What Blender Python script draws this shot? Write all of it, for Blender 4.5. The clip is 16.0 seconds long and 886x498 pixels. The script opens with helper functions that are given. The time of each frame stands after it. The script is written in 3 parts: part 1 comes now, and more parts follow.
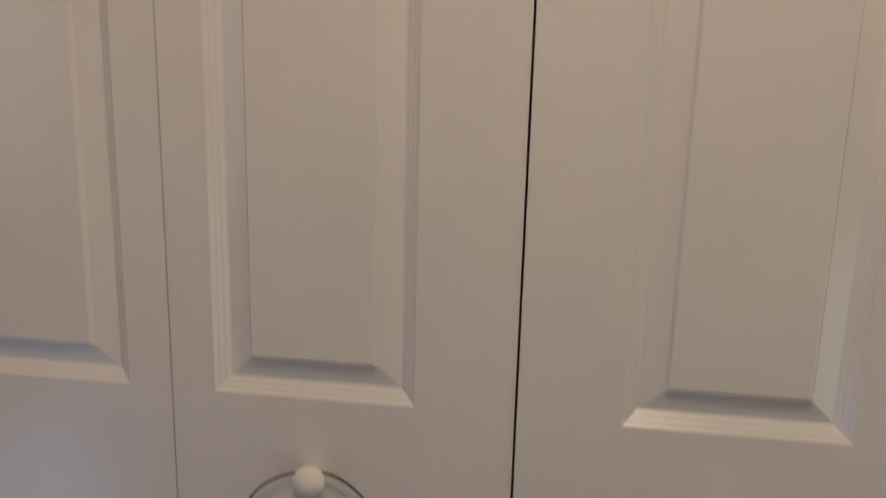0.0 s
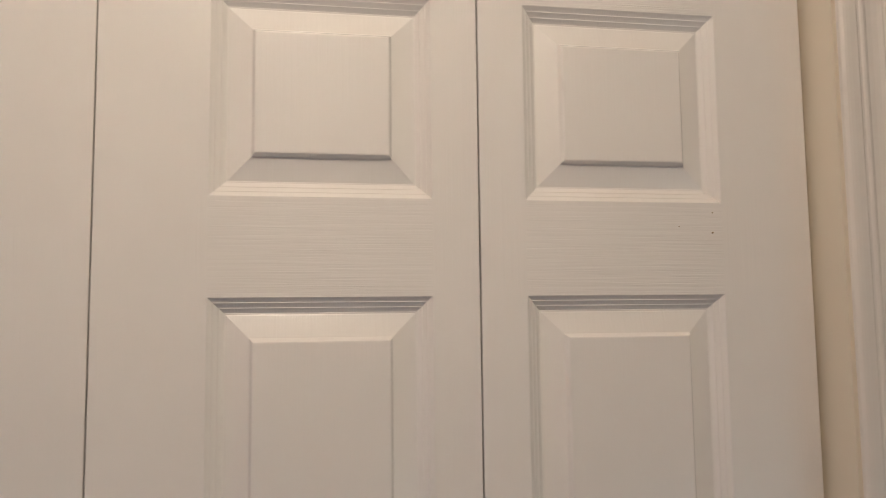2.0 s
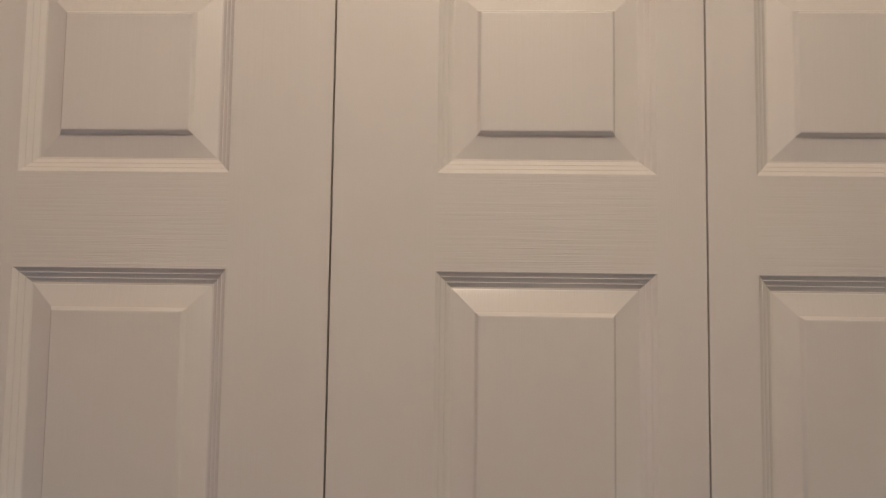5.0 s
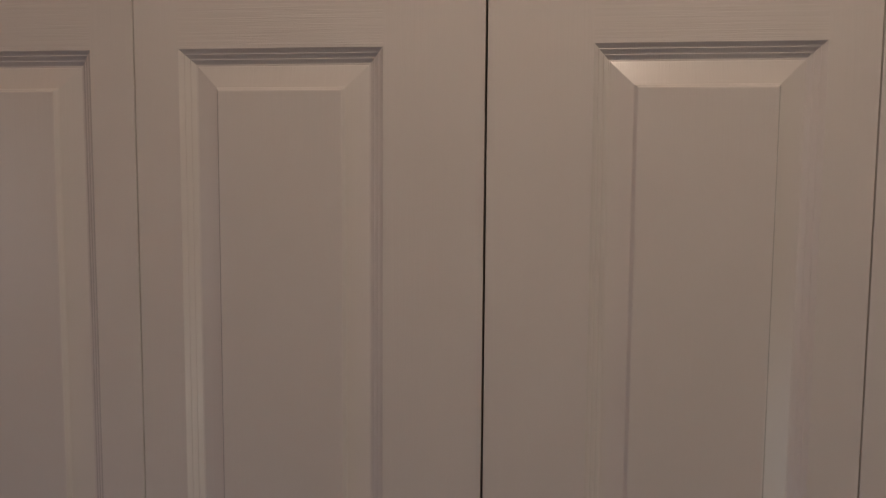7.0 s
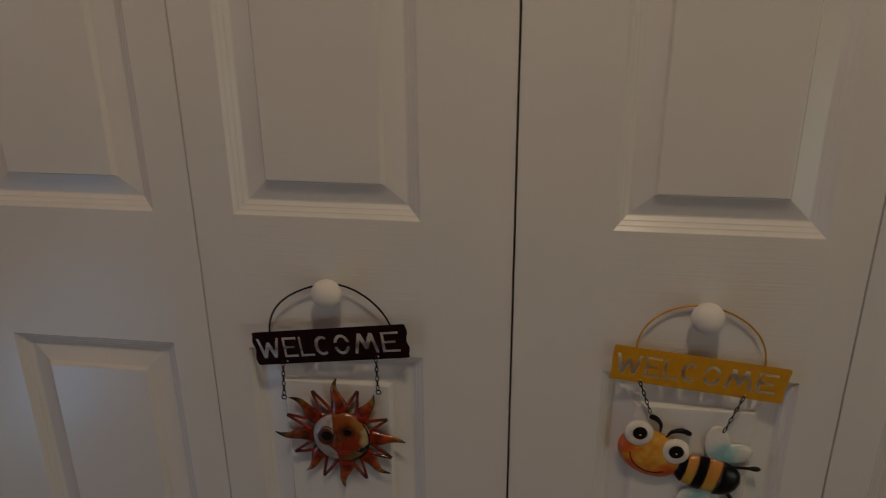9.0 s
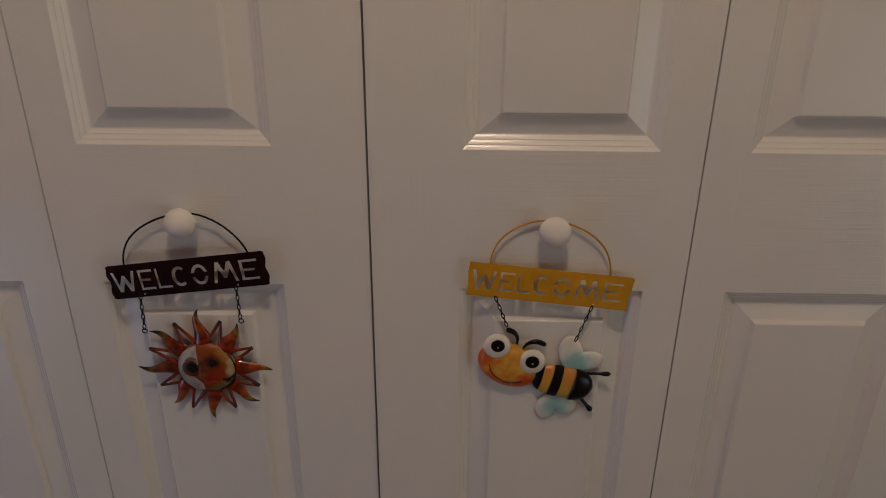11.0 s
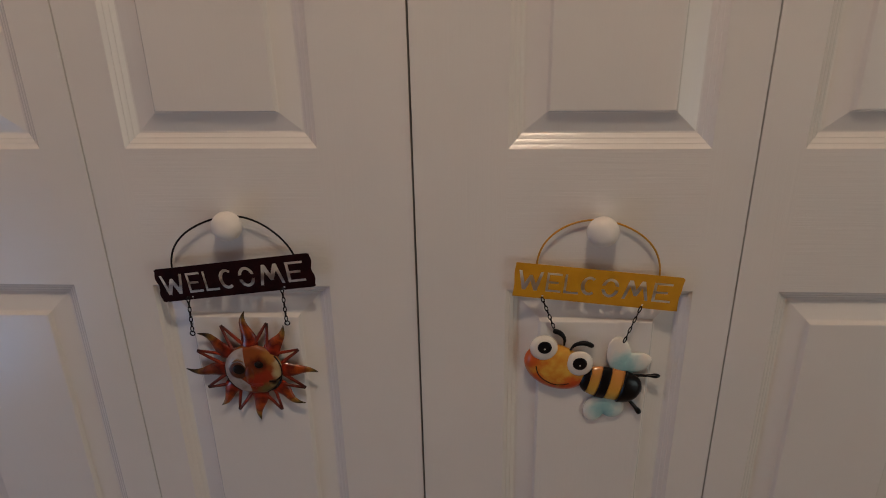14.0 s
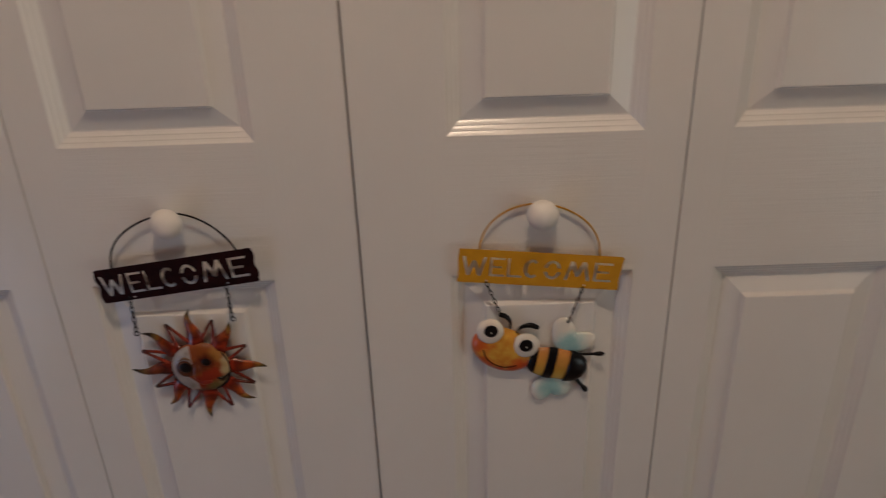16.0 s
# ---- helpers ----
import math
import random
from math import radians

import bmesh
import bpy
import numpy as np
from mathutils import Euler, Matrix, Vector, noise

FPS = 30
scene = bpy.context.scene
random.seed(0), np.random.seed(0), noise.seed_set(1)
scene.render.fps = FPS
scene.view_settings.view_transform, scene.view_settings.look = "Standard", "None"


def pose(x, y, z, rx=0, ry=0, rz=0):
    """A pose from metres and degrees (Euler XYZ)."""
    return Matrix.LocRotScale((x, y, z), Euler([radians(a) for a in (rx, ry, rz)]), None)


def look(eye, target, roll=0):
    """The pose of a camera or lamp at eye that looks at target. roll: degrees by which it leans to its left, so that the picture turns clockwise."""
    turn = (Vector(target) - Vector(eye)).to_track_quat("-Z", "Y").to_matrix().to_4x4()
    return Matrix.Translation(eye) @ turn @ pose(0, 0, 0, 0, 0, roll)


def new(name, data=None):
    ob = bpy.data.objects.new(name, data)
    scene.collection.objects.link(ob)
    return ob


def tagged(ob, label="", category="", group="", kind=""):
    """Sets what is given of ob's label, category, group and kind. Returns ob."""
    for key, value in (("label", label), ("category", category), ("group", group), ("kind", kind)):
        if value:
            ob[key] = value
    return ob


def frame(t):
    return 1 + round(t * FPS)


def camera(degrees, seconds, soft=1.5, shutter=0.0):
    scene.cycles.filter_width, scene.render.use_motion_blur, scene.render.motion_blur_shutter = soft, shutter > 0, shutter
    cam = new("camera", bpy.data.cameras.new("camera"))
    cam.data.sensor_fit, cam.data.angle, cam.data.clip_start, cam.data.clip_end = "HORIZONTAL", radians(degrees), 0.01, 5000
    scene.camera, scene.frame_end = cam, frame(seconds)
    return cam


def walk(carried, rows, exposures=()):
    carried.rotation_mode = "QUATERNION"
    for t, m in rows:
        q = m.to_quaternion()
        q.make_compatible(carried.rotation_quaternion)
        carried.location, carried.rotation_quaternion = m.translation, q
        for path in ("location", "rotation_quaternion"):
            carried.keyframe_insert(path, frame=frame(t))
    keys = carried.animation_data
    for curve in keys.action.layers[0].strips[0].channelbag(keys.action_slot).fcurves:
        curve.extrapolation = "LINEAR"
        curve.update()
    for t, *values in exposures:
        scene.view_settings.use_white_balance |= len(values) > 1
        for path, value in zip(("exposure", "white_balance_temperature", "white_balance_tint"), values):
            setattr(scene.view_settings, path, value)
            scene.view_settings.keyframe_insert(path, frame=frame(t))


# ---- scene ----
# ---- camera and walk ----
cam = camera(59.11, 16.0, soft=1.0, shutter=0.25)
PATH = [
    (0.0, 0.0255, -0.7512, 1.3336, 78.059, -1.473, 8.262),
    (0.5, -0.0036, -0.7714, 1.4664, 88.026, -2.651, 8.842),
    (1.0, 0.023, -0.7895, 1.5456, 93.678, -3.052, 5.708),
    (1.5, 0.095, -0.7783, 1.5822, 94.498, -1.338, -2.208),
    (2.0, 0.2, -0.7764, 1.5827, 95.17, 0.674, -9.91),
    (2.5, 0.2185, -0.776, 1.5491, 94.024, 0.489, -10.252),
    (3.0, 0.213, -0.7776, 1.5714, 94.647, 1.687, -9.373),
    (3.5, 0.1901, -0.7873, 1.6207, 95.518, 1.062, -6.437),
    (3.7, 0.1745, -0.7893, 1.6347, 95.344, 0.586, -5.398),
    (5.8, 0.0823, -0.7711, 1.5351, 92.873, -0.797, 3.878),
    (5.9, 0.0728, -0.7734, 1.5456, 90.144, -0.601, 3.32),
    (6.0, 0.0816, -0.7749, 1.5432, 88.37, -0.705, 3.985),
    (6.5, 0.0678, -0.7778, 1.5022, 84.57, -0.1, 5.508),
    (7.0, 0.0517, -0.7956, 1.4701, 85.011, -0.418, 6.779),
    (7.3, 0.0337, -0.8129, 1.4162, 82.515, 1.697, 6.634),
    (7.4, 0.0546, -0.8206, 1.3838, 81.86, 1.475, 8.804),
    (7.5, 0.0408, -0.8235, 1.3641, 80.303, 1.561, 8.4),
    (8.0, 0.0339, -0.8065, 1.3306, 71.834, 1.219, 8.924),
    (8.5, 0.0198, -0.8122, 1.3074, 69.879, 0.705, 9.121),
    (9.0, 0.0352, -0.8105, 1.2998, 68.14, 0.448, 7.912),
    (9.5, 0.0839, -0.8076, 1.2846, 66.663, 0.765, 1.047),
    (9.7, 0.0934, -0.8104, 1.2881, 66.106, 0.044, -1.4),
    (11.8, 0.0954, -0.828, 1.2662, 63.069, 0.071, 2.393),
    (12.0, 0.089, -0.8218, 1.2638, 62.787, 0.566, 2.249),
    (12.5, 0.0852, -0.8153, 1.2687, 62.952, 0.712, 2.876),
    (13.0, 0.0829, -0.814, 1.2735, 63.349, 0.972, 3.05),
    (13.5, 0.0844, -0.8165, 1.2757, 63.792, 0.942, 3.664),
    (14.0, 0.0824, -0.8206, 1.2747, 64.345, 1.069, 2.976),
    (14.5, 0.0849, -0.8292, 1.2745, 63.473, 0.918, 3.297),
    (15.0, 0.0832, -0.8366, 1.2505, 59.7, 0.483, 2.359),
    (15.5, 0.062, -0.8448, 1.2933, 64.689, 1.51, 6.188),
    (16.0, 0.0976, -0.8244, 1.2795, 63.199, 1.741, -0.95),
]
EXPOSURES = [(0.0, -0.43, 6650, 8), (0.5, -0.28, 6600, 8), (1.0, -0.25, 6400, 6), (1.5, -0.27, 6300, 7), (2.0, -0.33, 6250, 8), (3.0, -0.51, 6250, 8), (3.7, -0.52, 6300, 9),
             (5.8, -0.94, 6650, 13), (6.5, -1.13, 6700, 16), (7.5, -1.27, 6850, 17), (8.2, -1.30, 6950, 12), (9.0, -1.16, 7150, 6), (9.6, -1.05, 7150, 6), (10.0, -0.94, 7050, 9), (12.0, -0.70, 6950, 13), (12.5, -0.62, 6950, 13), (15.0, -0.55, 6950, 13), (16.0, -0.55, 6950, 13)]
walk(cam, [(t, pose(x, y, z, rx, ry, rz)) for t, x, y, z, rx, ry, rz in PATH], EXPOSURES)

# ---- world and lights ----
world = bpy.data.worlds.new("world")
scene.world = world
world.use_nodes = True
wn = world.node_tree.nodes
sky = wn.new("ShaderNodeTexSky")
sky.sky_type, sky.sun_disc = "NISHITA", False
sky.sun_elevation, sky.sun_rotation = radians(35), radians(200)
wn["Background"].inputs["Strength"].default_value = 0.10
world.node_tree.links.new(sky.outputs["Color"], wn["Background"].inputs["Color"])

LAMP_AT = (0.13, -0.80, 2.44)      # ceiling light behind the camera
LAMP_POWER = 173.0
LAMP_COLOUR = (1.0, 0.803, 0.627)
ROOM = dict(x0=-1.18, x1=1.8, y0=-3.3, z1=2.46)
UNSEEN_DOOR = dict(y0=-1.25, y1=-0.50, z1=2.03)       # opening for an unseen glazed door, added in the side wall
# The low pane stands in for a bright blue patch on the floor.
PANES = ((0.03, 0.42, 3.9, (0.28, 0.56, 1.0)), (1.12, 1.60, 0.95, (0.64, 0.74, 1.0)))    # foot, head, power and colour of each pane
FILL_WINDOW = dict(y0=-2.5, y1=-0.9, z0=0.04, z1=0.92)     # unseen low wide window in the other side wall, added as fill
FILL_POWER, FILL_COLOUR = 11.5, (0.78, 0.96, 1.0)


def daylight(name, wide, high, power, colour, eye, target):
    lamp = new(name, bpy.data.lights.new(name, "AREA"))
    lamp.data.shape, lamp.data.size, lamp.data.size_y = "RECTANGLE", wide, high
    lamp.data.energy, lamp.data.color = power, colour
    lamp.matrix_world = look(eye, target)
    return lamp


PANE_Y = (UNSEEN_DOOR["y0"] + 0.14, UNSEEN_DOOR["y1"] - 0.14)
for foot, head, power, colour in PANES:
    py, pz = sum(PANE_Y) / 2, (foot + head) / 2
    daylight("door_daylight", PANE_Y[1] - PANE_Y[0] - 0.02, head - foot - 0.02, power, colour, (ROOM["x0"] - 0.09, py, pz), (0, py, pz))
# Cool fill for the lower right, sent through the added window.
py, pz = (FILL_WINDOW["y0"] + FILL_WINDOW["y1"]) / 2, (FILL_WINDOW["z0"] + FILL_WINDOW["z1"]) / 2
daylight("fill_daylight", FILL_WINDOW["y1"] - FILL_WINDOW["y0"] - 0.1, FILL_WINDOW["z1"] - FILL_WINDOW["z0"] - 0.1, FILL_POWER, FILL_COLOUR, (ROOM["x1"] + 0.10, py, pz), (0, py, pz))


# ---- materials ----
def material(name, colour, rough=0.5, metal=0.0, coat=0.0):
    m = bpy.data.materials.new(name)
    m.use_nodes = True
    b = m.node_tree.nodes["Principled BSDF"]
    b.inputs["Base Color"].default_value = (*colour, 1)
    b.inputs["Roughness"].default_value = rough
    b.inputs["Metallic"].default_value = metal
    b.inputs["Coat Weight"].default_value = coat
    return m


def node(m, kind, **values):
    n = m.node_tree.nodes.new(kind)
    for key, value in values.items():
        n.inputs[key].default_value = value
    return n


def join(m, a, b):
    m.node_tree.links.new(a, b)


def coords(m, scale):
    tc, mp = node(m, "ShaderNodeTexCoord"), node(m, "ShaderNodeMapping")
    mp.inputs["Scale"].default_value = scale
    join(m, tc.outputs["Object"], mp.inputs["Vector"])
    return mp.outputs["Vector"]


def ramp(m, fac, stops):
    r = node(m, "ShaderNodeValToRGB")
    r.color_ramp.elements.remove(r.color_ramp.elements[1])
    for i, (at, colour) in enumerate(stops):
        e = r.color_ramp.elements[0] if i == 0 else r.color_ramp.elements.new(at)
        e.position, e.color = at, (*colour, 1)
    join(m, fac, r.inputs["Fac"])
    return r.outputs["Color"]


def bsdf(m):
    return m.node_tree.nodes["Principled BSDF"]


def bump(m, height, strength, distance, before=None):
    b = node(m, "ShaderNodeBump", Strength=strength, Distance=distance)
    join(m, height, b.inputs["Height"])
    if before is not None:
        join(m, before, b.inputs["Normal"])
    join(m, b.outputs["Normal"], bsdf(m).inputs["Normal"])
    return b.outputs["Normal"]


def painted_grain(name, along, strength):
    """White semi-gloss paint over an embossed wood grain that runs along x or z."""
    m = material(name, (0.8, 0.78, 0.74), 0.42)
    fine = (16, 60, 800) if along == "x" else (800, 60, 16)
    wide = (7, 20, 260) if along == "x" else (260, 20, 7)
    n1 = node(m, "ShaderNodeTexNoise", Scale=1.0, Detail=3.0, Roughness=0.6)
    join(m, coords(m, fine), n1.inputs["Vector"])
    n2 = node(m, "ShaderNodeTexNoise", Scale=1.0, Detail=2.0, Distortion=0.6)
    join(m, coords(m, wide), n2.inputs["Vector"])
    first = bump(m, n2.outputs["Fac"], strength, 0.0007)
    patch = node(m, "ShaderNodeTexNoise", Scale=9.0, Detail=2.0)
    join(m, coords(m, (1, 1, 1)), patch.inputs["Vector"])
    span = node(m, "ShaderNodeMapRange")
    span.inputs["From Min"].default_value, span.inputs["From Max"].default_value = 0.38, 0.62
    span.inputs["To Min"].default_value, span.inputs["To Max"].default_value = 0.25, 1.0
    join(m, patch.outputs["Fac"], span.inputs["Value"])
    worn = node(m, "ShaderNodeMath")
    worn.operation = "MULTIPLY"
    join(m, n1.outputs["Fac"], worn.inputs[0])
    join(m, span.outputs["Result"], worn.inputs[1])
    bump(m, worn.outputs[0], strength, 0.0006, first)
    n3 = node(m, "ShaderNodeTexNoise", Scale=3.5, Detail=4.0, Roughness=0.65)
    join(m, coords(m, (1, 1, 1)), n3.inputs["Vector"])
    join(m, ramp(m, n3.outputs["Fac"], [(0.25, (0.775, 0.755, 0.715)), (0.75, (0.82, 0.80, 0.765))]), bsdf(m).inputs["Base Color"])
    rr = node(m, "ShaderNodeMapRange")
    rr.inputs["To Min"].default_value, rr.inputs["To Max"].default_value = 0.22, 0.265
    join(m, n3.outputs["Fac"], rr.inputs["Value"])
    join(m, rr.outputs["Result"], bsdf(m).inputs["Roughness"])
    return m


def mottled(name, colours, scale, rough, bump_by=0.0, coat=0.0, metal=0.0, stretch=(1, 1, 1)):
    m = material(name, colours[0], rough, metal, coat)
    n = node(m, "ShaderNodeTexNoise", Scale=scale, Detail=5.0, Roughness=0.6)
    join(m, coords(m, stretch), n.inputs["Vector"])
    k = len(colours)
    join(m, ramp(m, n.outputs["Fac"], [(0.3 + 0.4 * i / max(1, k - 1), c) for i, c in enumerate(colours)]), bsdf(m).inputs["Base Color"])
    if bump_by:
        bump(m, n.outputs["Fac"], 0.5, bump_by)
    return m


def along_axis(name, axis, stops, lo, hi, rough, coat=0.3, blotch=0.25, vary=None):
    """Hand-painted enamel whose colour runs from one end of a piece to the other, with blotches; vary: darkest and lightest piece."""
    m = material(name, stops[0][1], rough, 0, coat)
    tc, sep = node(m, "ShaderNodeTexCoord"), node(m, "ShaderNodeSeparateXYZ")
    join(m, tc.outputs["Object"], sep.inputs["Vector"])
    mr = node(m, "ShaderNodeMapRange")
    mr.inputs["From Min"].default_value, mr.inputs["From Max"].default_value = lo, hi
    join(m, sep.outputs[axis], mr.inputs["Value"])
    n = node(m, "ShaderNodeTexNoise", Scale=75.0, Detail=4.0)
    join(m, coords(m, (1, 1, 1)), n.inputs["Vector"])
    add = node(m, "ShaderNodeMath")
    add.operation = "MULTIPLY_ADD"
    join(m, n.outputs["Fac"], add.inputs[0])
    add.inputs[1].default_value = blotch
    sub = node(m, "ShaderNodeMath")
    sub.operation = "SUBTRACT"
    join(m, mr.outputs["Result"], sub.inputs[0])
    sub.inputs[1].default_value = blotch / 2
    join(m, sub.outputs[0], add.inputs[2])
    paint = ramp(m, add.outputs[0], stops)
    if vary:
        info, span, tone = node(m, "ShaderNodeObjectInfo"), node(m, "ShaderNodeMapRange"), node(m, "ShaderNodeHueSaturation")
        span.inputs["To Min"].default_value, span.inputs["To Max"].default_value = vary
        join(m, info.outputs["Random"], span.inputs["Value"])
        join(m, span.outputs["Result"], tone.inputs["Value"])
        join(m, paint, tone.inputs["Color"])
        paint = tone.outputs["Color"]
    join(m, paint, bsdf(m).inputs["Base Color"])
    bump(m, n.outputs["Fac"], 0.3, 0.0006)
    return m


def dabbed(name, ground, dabs, scale, rough, coat=0.3):
    """Hand-painted enamel: a mottled ground with soft-edged dabs (middle x, z; size; colour) laid over it in turn."""
    m = material(name, ground[0][1], rough, 0, coat)
    streak = node(m, "ShaderNodeTexNoise", Scale=scale, Detail=4.0)
    join(m, coords(m, (1, 1, 1)), streak.inputs["Vector"])
    paint = ramp(m, streak.outputs["Fac"], ground)
    for (x, z), size, colour in dabs:
        away = node(m, "ShaderNodeVectorMath")
        away.operation = "DISTANCE"
        join(m, coords(m, (1, 0, 1)), away.inputs[0])
        away.inputs[1].default_value = (x, 0, z)
        ragged = node(m, "ShaderNodeMath")
        ragged.operation = "MULTIPLY_ADD"
        ragged.inputs[1].default_value = 1.1 * size
        join(m, streak.outputs["Fac"], ragged.inputs[0])
        join(m, away.outputs["Value"], ragged.inputs[2])
        cover = node(m, "ShaderNodeMapRange")
        cover.interpolation_type = "SMOOTHSTEP"
        cover.inputs["From Min"].default_value, cover.inputs["From Max"].default_value = 1.75 * size, 0.95 * size
        join(m, ragged.outputs[0], cover.inputs["Value"])
        mix = node(m, "ShaderNodeMix")
        mix.data_type = "RGBA"
        join(m, cover.outputs["Result"], mix.inputs[0])
        join(m, paint, mix.inputs[6])
        mix.inputs[7].default_value = (*colour, 1)
        paint = mix.outputs[2]
    join(m, paint, bsdf(m).inputs["Base Color"])
    bump(m, streak.outputs["Fac"], 0.3, 0.0006)
    return m


GRAIN_UP = painted_grain("white_paint_upright_grain", "z", 0.20)
GRAIN_ACROSS = painted_grain("white_paint_level_grain", "x", 0.54)
GRAIN_PANEL = painted_grain("white_paint_panel", "z", 0.15)
TRIM_PAINT = mottled("cream_trim_paint", [(0.70, 0.67, 0.61), (0.75, 0.72, 0.665)], 6, 0.38, 0.0002)
JAMB_PAINT = mottled("yellowed_jamb_paint", [(0.70, 0.63, 0.50), (0.75, 0.68, 0.55)], 5, 0.4, 0.0002, stretch=(1, 1, 0.3))
KNOB_PAINT = mottled("white_knob_paint", [(0.80, 0.77, 0.71), (0.84, 0.81, 0.76)], 60, 0.5, 0.0002)
WALL_PAINT = mottled("rust_wall_paint", [(0.30, 0.070, 0.014), (0.34, 0.085, 0.018)], 40, 0.6, 0.0006)
# Cream chosen for the unseen east wall, to bounce light onto the right leaves.
BOUNCE_PAINT = mottled("cream_bounce_paint", [(0.66, 0.60, 0.48), (0.71, 0.65, 0.53)], 40, 0.6, 0.0006)
CEILING_PAINT = mottled("white_ceiling_paint", [(0.74, 0.72, 0.68), (0.8, 0.78, 0.74)], 90, 0.9, 0.001)
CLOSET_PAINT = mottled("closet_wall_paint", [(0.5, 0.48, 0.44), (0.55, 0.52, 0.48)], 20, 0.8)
OAK = mottled("brown_floor_wood", [(0.135, 0.068, 0.032), (0.215, 0.118, 0.060), (0.265, 0.150, 0.078)], 3, 0.25, 0.0003, stretch=(1, 9, 9))
WINDOW_PAINT = mottled("white_window_paint", [(0.78, 0.77, 0.74), (0.82, 0.81, 0.78)], 20, 0.4)
SPECK = material("brown_fleck", (0.26, 0.20, 0.13), 0.8)
DARK_ENAMEL = mottled("dark_maroon_enamel", [(0.009, 0.002, 0.002), (0.022, 0.004, 0.004)], 60, 0.6, 0.0003)
bsdf(DARK_ENAMEL).inputs["Specular IOR Level"].default_value = 0.1
YELLOW_ENAMEL = mottled("mustard_enamel", [(0.58, 0.27, 0.012), (0.68, 0.34, 0.02)], 50, 0.42, 0.0003, 0.2)
DARK_WIRE = material("dark_wire", (0.004, 0.003, 0.003), 0.6)
YELLOW_WIRE = material("yellow_wire", (0.52, 0.25, 0.015), 0.4)
CHAIN_METAL = mottled("blackened_chain", [(0.005, 0.004, 0.004), (0.016, 0.014, 0.012)], 300, 0.5)
FLAME = along_axis("flame_enamel", "X", [(0.0, (0.09, 0.010, 0.007)), (0.14, (0.13, 0.010, 0.008)), (0.28, (0.34, 0.032, 0.011)), (0.40, (0.11, 0.012, 0.007)), (0.52, (0.40, 0.070, 0.014)), (0.62, (0.19, 0.036, 0.010)), (0.74, (0.31, 0.135, 0.026)), (0.86, (0.13, 0.082, 0.022)), (0.96, (0.010, 0.008, 0.005))], 0.026, 0.084, 0.28, 0.3, 0.50, (0.55, 1.15))
SPIKE = along_axis("spike_enamel", "X", [(0.0, (0.09, 0.012, 0.008)), (0.3, (0.30, 0.034, 0.014)), (0.6, (0.20, 0.024, 0.010)), (0.85, (0.09, 0.014, 0.008)), (1.0, (0.02, 0.009, 0.006))], 0.028, 0.07, 0.30, 0.25, 0.6, (0.55, 1.1))
SUN_FACE = dabbed("sun_face_enamel", [(0.30, (0.17, 0.026, 0.009)), (0.50, (0.27, 0.055, 0.013)), (0.70, (0.23, 0.075, 0.016))],
                  [((0.012, 0.026), 0.020, (0.25, 0.064, 0.014)), ((0.026, 0.020), 0.012, (0.34, 0.15, 0.036)), ((0.0175, -0.006), 0.013, (0.30, 0.032, 0.011)), ((0.0095, 0.0105), 0.0125, (0.075, 0.009, 0.005)),
                   ((-0.002, 0.006), 0.010, (0.14, 0.030, 0.009)), ((0.003, -0.017), 0.015, (0.28, 0.024, 0.010)), ((0.014, -0.029), 0.013, (0.17, 0.115, 0.034)), ((0.027, -0.022), 0.0105, (0.33, 0.24, 0.10)),
                   ((0.0345, -0.004), 0.0115, (0.47, 0.38, 0.21)), ((0.034, 0.007), 0.0085, (0.44, 0.31, 0.14)), ((0.0245, -0.0175), 0.0055, (0.05, 0.022, 0.010))], 120.0, 0.34)
SOCKET = mottled("brown_socket_enamel", [(0.045, 0.012, 0.006), (0.13, 0.034, 0.010)], 90, 0.35, 0.0002)
LIP = mottled("red_lip_enamel", [(0.22, 0.020, 0.010), (0.32, 0.035, 0.014)], 110, 0.35, 0.0002)
MOON_WHITE = mottled("cream_enamel", [(0.27, 0.23, 0.20), (0.37, 0.33, 0.31), (0.44, 0.40, 0.38)], 90, 0.32, 0.0003, 0.3)
BROW_GOLD = material("gold_brow_enamel", (0.17, 0.085, 0.035), 0.35, 0, 0.2)
for enamel in (FLAME, SPIKE, SUN_FACE, MOON_WHITE):
    bsdf(enamel).inputs["Specular IOR Level"].default_value = 0.3
EYE_DARK = material("black_brown_enamel", (0.008, 0.005, 0.004), 0.35, 0, 0.05)
BEE_BLACK = material("black_enamel", (0.004, 0.004, 0.005), 0.28, 0, 0.08)
for enamel in (DARK_WIRE, CHAIN_METAL, EYE_DARK, BEE_BLACK):
    bsdf(enamel).inputs["Specular IOR Level"].default_value = 0.25
CHEEK = dabbed("bee_head_enamel", [(0.34, (0.68, 0.27, 0.034)), (0.66, (0.76, 0.44, 0.075))],
               [((-0.036, -0.004), 0.021, (0.66, 0.120, 0.022)), ((0.034, -0.010), 0.021, (0.62, 0.085, 0.020)), ((-0.012, -0.029), 0.017, (0.66, 0.110, 0.020)), ((0.012, -0.032), 0.020, (0.60, 0.075, 0.018)), ((0.020, 0.030), 0.012, (0.56, 0.11, 0.02))], 90.0, 0.28)
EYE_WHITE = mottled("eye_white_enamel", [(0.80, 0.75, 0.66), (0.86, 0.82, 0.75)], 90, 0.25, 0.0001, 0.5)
BEE_ORANGE = along_axis("amber_enamel", "Z", [(0.0, (0.66, 0.46, 0.10)), (0.45, (0.64, 0.34, 0.06)), (1.0, (0.62, 0.24, 0.07))], -0.024, 0.024, 0.25, 0.6)
WING = material("turquoise_wing_enamel", (0.6, 0.7, 0.66), 0.25, 0, 0.6)
